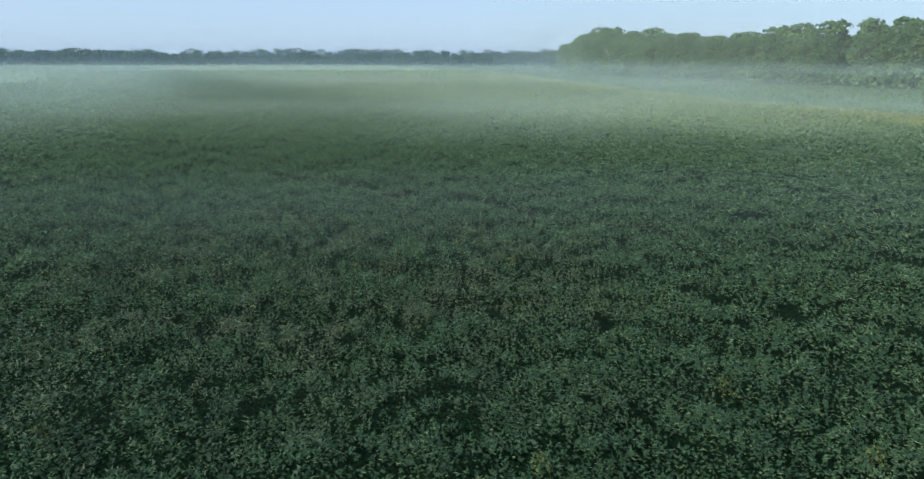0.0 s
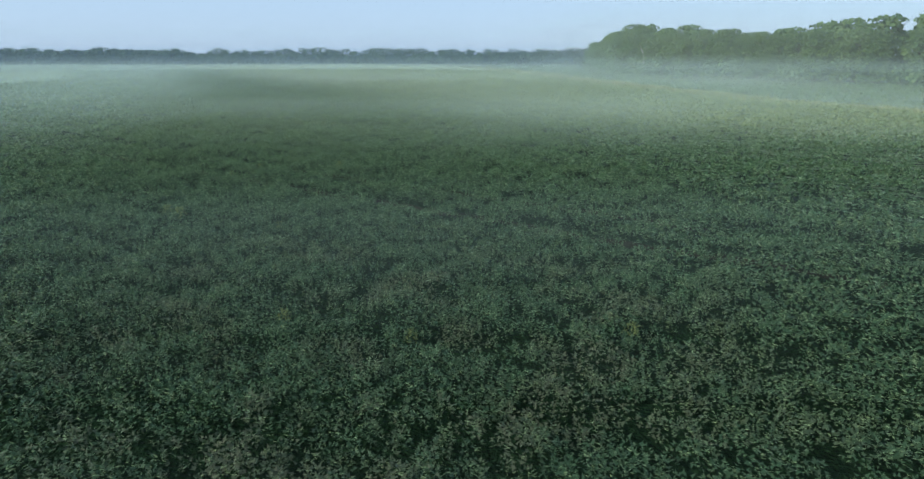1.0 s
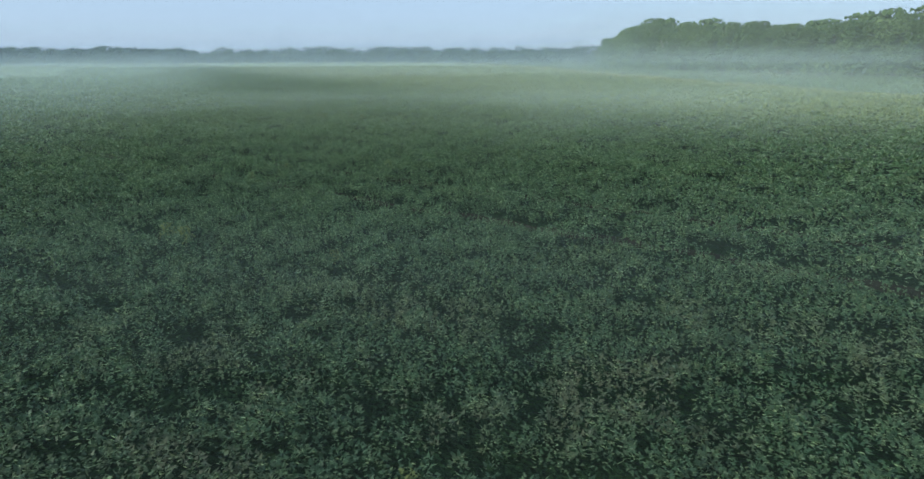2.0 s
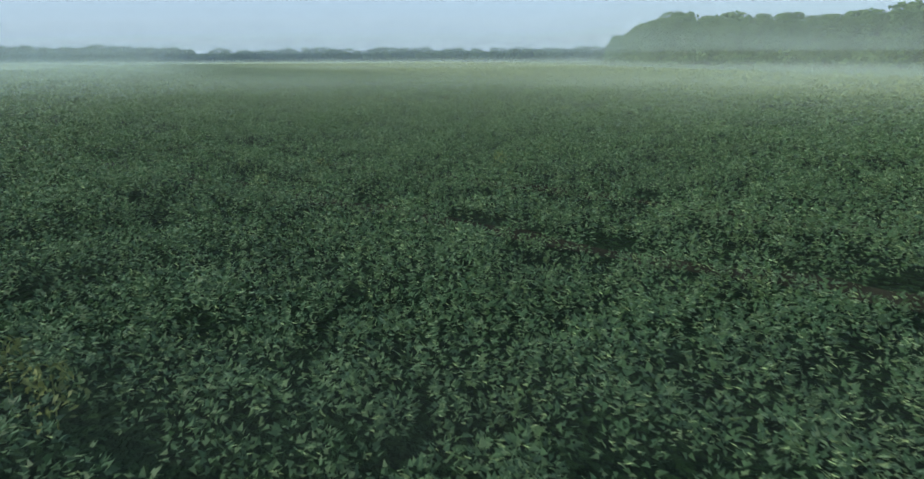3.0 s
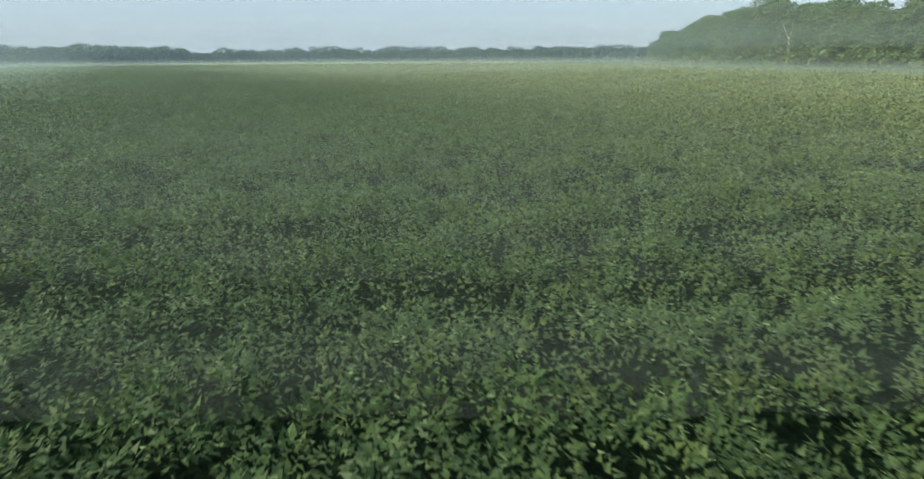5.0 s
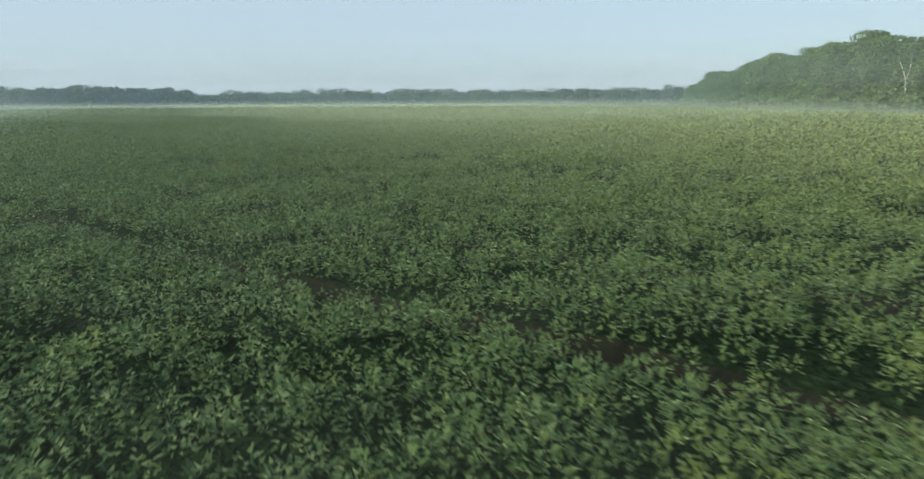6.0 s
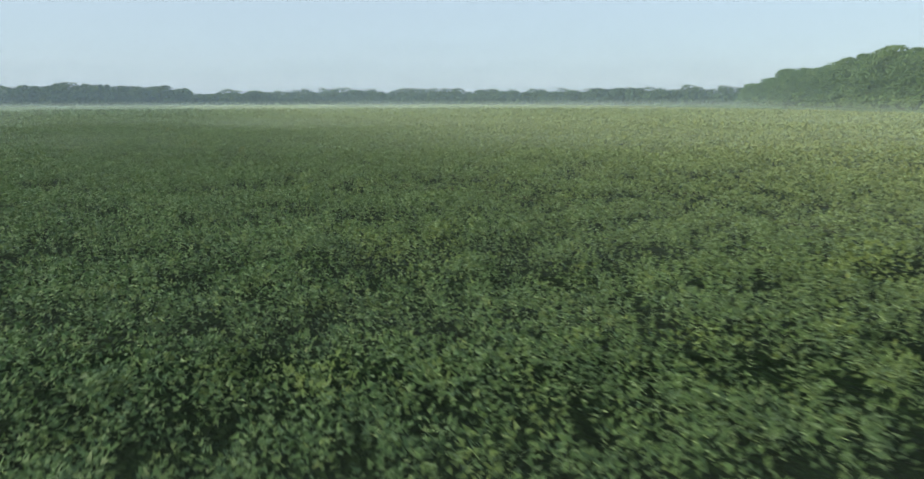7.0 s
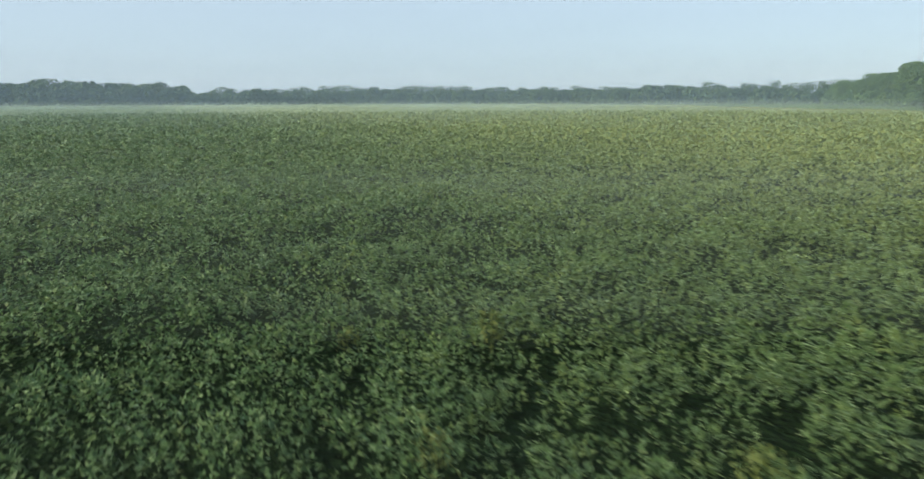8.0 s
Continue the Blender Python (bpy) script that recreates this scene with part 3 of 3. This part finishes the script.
def build_shrubs():
    """The leafy skirt of the wood."""
    r = random.Random(9)
    kinds = []
    for i in range(3):
        shrub = new("shrub")
        part("stem", mesh_of("stem", *joined([tube([(0, 0, -0.1), (math.cos(k) * 0.3, math.sin(k) * 0.3, 1.0), (math.cos(k) * 0.8, math.sin(k) * 0.8, 2.0)], [0.05, 0.035, 0.012], 5) for k in (0, 2.1, 4.2)]), BARK), shrub)
        v, f = lobed_crown(60 + i, 3.2, 2.0, 0.2, 8, 54, 0.6)
        part("foliage", mesh_of("foliage", v, f, TREE_LEAF), shrub)
        tagged(shrub, "leafy green shrub under the trees at the wood's edge", "shrub", "shrubs along the wood")
        kinds.append(shrub)
    pts = np.array(WOOD, float)
    s = np.concatenate([[0], np.cumsum(np.hypot(*np.diff(pts[:, :2], axis=0).T))])
    w, n_, first = 0.5, 0, []
    while w < s[-1]:
        x, y = (np.interp(w, s, pts[:, k]) for k in range(2))
        q = r.uniform(0.7, 1.25)
        m = pose(x + r.uniform(-0.6, 1.2), y, 0, 0, 0, r.uniform(0, 360)) @ Matrix.Diagonal((q * 1.15, q * 1.15, q, 1))
        if n_ < 3:
            first.append(m)
        else:
            copy_thing(kinds[r.randrange(3)], m)
        n_ += 1
        w += r.uniform(2.4, 4.2)
    for shrub, m in zip(kinds, first):
        shrub.matrix_basis = m


build_shrubs()


def build_far_wood(name, line, label, seed, step=6.6, depth=(0, 6, 13)):
    """A distant belt of trees as one mass of leafy lobes."""
    r = np.random.default_rng(seed)
    pts = np.array(line, float)
    s = np.concatenate([[0], np.cumsum(np.hypot(*np.diff(pts[:, :2], axis=0).T))])
    pieces = []
    for back in depth:
        w = 0.0
        while w < s[-1]:
            x, y, h = (np.interp(w, s, pts[:, k]) for k in range(3))
            h = h * (0.56 + 0.44 * r.random() + 0.26 * float(value_noise(np.array([w]), np.array([back * 1.0]), 17.0, seed)[0]))
            v, f = lobed_crown(int(r.integers(1, 10 ** 6)), h, h * 0.48 + 0.8, 0.3, 9, 44, 1.1, 0.52)
            pieces.append((v + np.array([x + r.normal(0, 0.6), y + back + r.normal(0, 0.8), 0]), f))
            w += step * (0.7 + 0.6 * r.random())
    v, f = joined(pieces)
    tagged(new(name, mesh_of(name, v, f, FAR_LEAF)), label, "woods", kind="stuff")


build_far_wood("far_woods", [(-420, 300, 8.5), (-330, 318, 8.6), (-235, 322, 8.4), (-185, 330, 8.2), (-160, 326, 7.6), (-133, 326, 7.0)],
               "dark blue-green belt of trees beyond the field", 31)
build_far_wood("far_woods", [(-165, 350, 5.6), (-133, 372, 5.6), (-105, 395, 5.4), (-82, 405, 6.2), (-50, 395, 5.0), (-20, 380, 5.0), (6, 366, 6.0), (36, 344, 5.6), (66, 322, 4.6), (95, 310, 5)],
               "pale hazy belt of trees past the end of the field", 32)
build_far_wood("far_ridge_woods", [(-420, 700, 9), (-220, 720, 12), (-60, 720, 13), (60, 700, 11), (170, 650, 13), (330, 600, 14)],
               "faint wooded ridge in the haze", 33, step=9, depth=(0, 8))


def build_dead_tree():
    tree = new("dead_tree")
    tree.matrix_basis = pose(53.0, 151.0, 0)
    part("trunk", mesh_of("dead_trunk", *tube([(0, 0, -0.2), (0.1, 0, 2.5), (0, 0.1, 4.6)], [0.2, 0.17, 0.13]), DEAD, smooth=True), tree)
    for pts in ([(0, 0.1, 4.5), (-0.6, 0, 5.8), (-1.3, 0, 7.2)], [(0, 0.1, 4.5), (0.35, 0, 6.2), (0.5, 0.2, 8.0)], [(0.02, 0.1, 3.6), (0.9, 0, 4.8), (1.2, 0, 6.0)]):
        part("limb", mesh_of("dead_limb", *tube(pts, [0.13, 0.09, 0.03], 6), DEAD, smooth=True), tree)
    tagged(tree, "bleached dead tree with bare forked limbs among green trees", "tree")


build_dead_tree()


# ---------------------------------------------------------------- meadow grass along the field
def build_meadow_grass(name, count, near, far, tall, material, label):
    """Grass between crop and wood, over a share of the way from the crop's edge to the trees."""
    y = rng.uniform(10, 330, count)
    wood_x = np.interp(y, [p[1] for p in WOOD[::-1]], [p[0] for p in WOOD[::-1]])
    e = edge_x(y)
    t = near(y) + (far(y) - near(y)) * rng.random(count)
    x = e + np.minimum(t, wood_x - e + 1) + 1.2 * (value_noise(y, 0 * y, 6.0, 14) - 0.5)
    m = len(x)
    h = tall * (0.5 + 0.7 * value_noise(x, y, 4, 8)) * rng.uniform(0.6, 1.1, m)
    turn = rng.random(m) * math.pi
    side = np.stack([np.cos(turn), np.sin(turn), 0 * turn], -1)
    wdt = (0.05 + 0.09 * rng.random(m))[:, None]
    tilt = rng.normal(0, 0.16, (m, 3))
    tilt[:, 2] = 0
    foot = np.stack([x, y, 0 * x], -1)
    v = np.stack([foot - side * wdt, foot + side * wdt, foot + tilt + np.stack([0 * h, 0 * h, h], -1)], 1).astype(np.float32)
    f = np.arange(m * 3).reshape(-1, 3)
    tagged(new(name, mesh_of(name, v.reshape(-1, 3), f, material)), label, "grass", kind="stuff")


build_meadow_grass("margin_grass", 45000, lambda y: 0 * y, lambda y: np.interp(y, [10, 60, 150, 300], [7, 7, 9, 12]), 0.55, STRAW, "tall pale yellow grass along the edge of the crop")
build_meadow_grass("meadow_grass", 70000, lambda y: np.interp(y, [10, 60, 150, 300], [6, 6, 8, 11]), lambda y: 90 + 0 * y, 0.36, GRASS, "mown green grass between the field margin and the wood")


# ---------------------------------------------------------------- mist
def build_mist(name, ys, lo, hi, x0, x1, material, label, skew=0.6):
    vs, fs = [], []
    for y in ys:
        k = len(vs)
        left, right, top = x0(y) if callable(x0) else x0, x1(y), hi(y) if callable(hi) else hi
        vs += [(left, y, lo), (right, y + skew, lo), (right, y + skew, top), (left, y, top)]
        fs.append((k, k + 1, k + 2, k + 3))
    tagged(new(name, mesh_of(name, np.array(vs), np.array(fs), material)), label, "mist", kind="stuff")


LOW_MIST = mist_material("low_ground_mist", 0.058, 0.45, 1.72, [(-28, 0), (-6, 0.16), (12, 0.50), (37, 1.35), (49, 0.55), (60, 0.38), (76, 0.40), (88, 0.45), (100, 0.74), (107, 0.15), (118, 0.5)], (0.71, 0.86, 0.85, 1), swell=(3, 26, 1.05))
EARLY_MIST = mist_material("deep_ground_mist", 0.008, 1.2, 3.6, [(-15, 0), (-9, 1), (-4, 1)], (0.60, 0.78, 0.86, 1))
EAST_MIST = mist_material("near_bank_mist", 0.050, 0.4, 4.2, [(-2, 0), (8, 1), (33, 1)], (0.66, 0.84, 0.84, 1), start=(4, 15), lean=0.16, stop=(24, 40))
WEST_MIST = mist_material("near_open_mist", 0.050, 0.4, 4.2, [(-2, 0), (8, 1), (33, 1)], (0.62, 0.82, 0.86, 1), start=(-4, -18), lean=0.16)
FLOAT_MIST = mist_material("floating_haze", 0.022, 2.9, 4.9, [(-9, 0), (-5, 1), (55, 1), (90, 0.7)], (0.60, 0.76, 0.83, 1))
BANK_MIST = mist_material("bank_mist", 0.032, 0.4, 3.4, [(28, 0), (46, 1), (110, 1)], start=(15, 23), lean=0.49, stop=(14, 30))
MEADOW_MIST = mist_material("drifting_bank_mist", 0.052, 0.4, 4.4, [(28, 0), (46, 1), (110, 1)], (0.68, 0.86, 0.86, 1), start=(8.4, 0), lean=0.49)
FAR_MIST = mist_material("far_ground_mist", 0.029, 0.4, 2.3, [(106, 0), (113, 1)])
# bluish tone: the blue of distant air put into the haze's colour
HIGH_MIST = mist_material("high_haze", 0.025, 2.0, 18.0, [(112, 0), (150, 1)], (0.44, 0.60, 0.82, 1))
SIDE_MIST = mist_material("side_haze", 0.031, 6.0, 18.0, [(-5, 0), (15, 1)], (0.70, 0.80, 0.84, 1), start=(10, 42))
to_wood = lambda y: float(np.interp(y, [p[1] for p in WOOD[::-1]], [p[0] for p in WOOD[::-1]])) - 5
before_wood = lambda y: float(np.interp(y, [110, 130, 170, 300], [56, 50, 46, 60]))
build_mist("ground_mist", np.arange(-18, 122, 2.3), 0.2, 1.73, -330, to_wood, LOW_MIST, "low white morning mist lying over the crop")
build_mist("ground_mist", np.arange(33, 118, 7.0), 0.2, 4.6, lambda y: 14.6 - 0.49 * y, to_wood, BANK_MIST, "bank of white mist drifting off the meadow")
build_mist("ground_mist", np.arange(0, 32, 5.0), 0.2, 4.2, lambda y: 4 - 0.16 * y, to_wood, EAST_MIST, "pale mist drifting over the crop towards the wood")
build_mist("ground_mist", np.arange(0, 32, 5.0), 0.2, 4.2, -200, lambda y: -4 - 0.16 * y, WEST_MIST, "pale bluish mist over the open side of the crop")
build_mist("ground_mist", np.arange(-14, -4.5, 1.3), 0.2, lambda y: float(np.interp(y, [-22, -18, -14.3, -11.3, -8.6, -6.5], [4.4, 3.9, 3.1, 2.45, 2.05, 1.9])), -90, lambda y: 60.0, EARLY_MIST, "thin bluish mist over the near crop")
build_mist("ground_mist", np.arange(33, 118, 7.0), 0.2, 4.6, -330, lambda y: 8.4 - 0.49 * y, MEADOW_MIST, "bank of pale mist hanging over the open crop")
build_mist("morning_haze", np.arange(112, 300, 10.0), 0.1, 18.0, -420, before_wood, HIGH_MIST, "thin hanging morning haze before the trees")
build_mist("morning_haze", np.arange(-4, 150, 9.0), 0.1, 18.0, 10, lambda y: float(np.interp(y, [-10, 50, 75, 110, 150], [100, 95, 76, 56, 46])), SIDE_MIST, "thin morning haze hanging before the wood")
build_mist("ground_mist", np.arange(111, 316, 8.0), 0.2, 2.4, -420, before_wood, FAR_MIST, "thin pale mist over the far end of the crop")
build_mist("morning_haze", np.arange(-7, 98, 3.0), 2.75, 4.8, -200, to_wood, FLOAT_MIST, "thin sheet of haze floating over the crop")
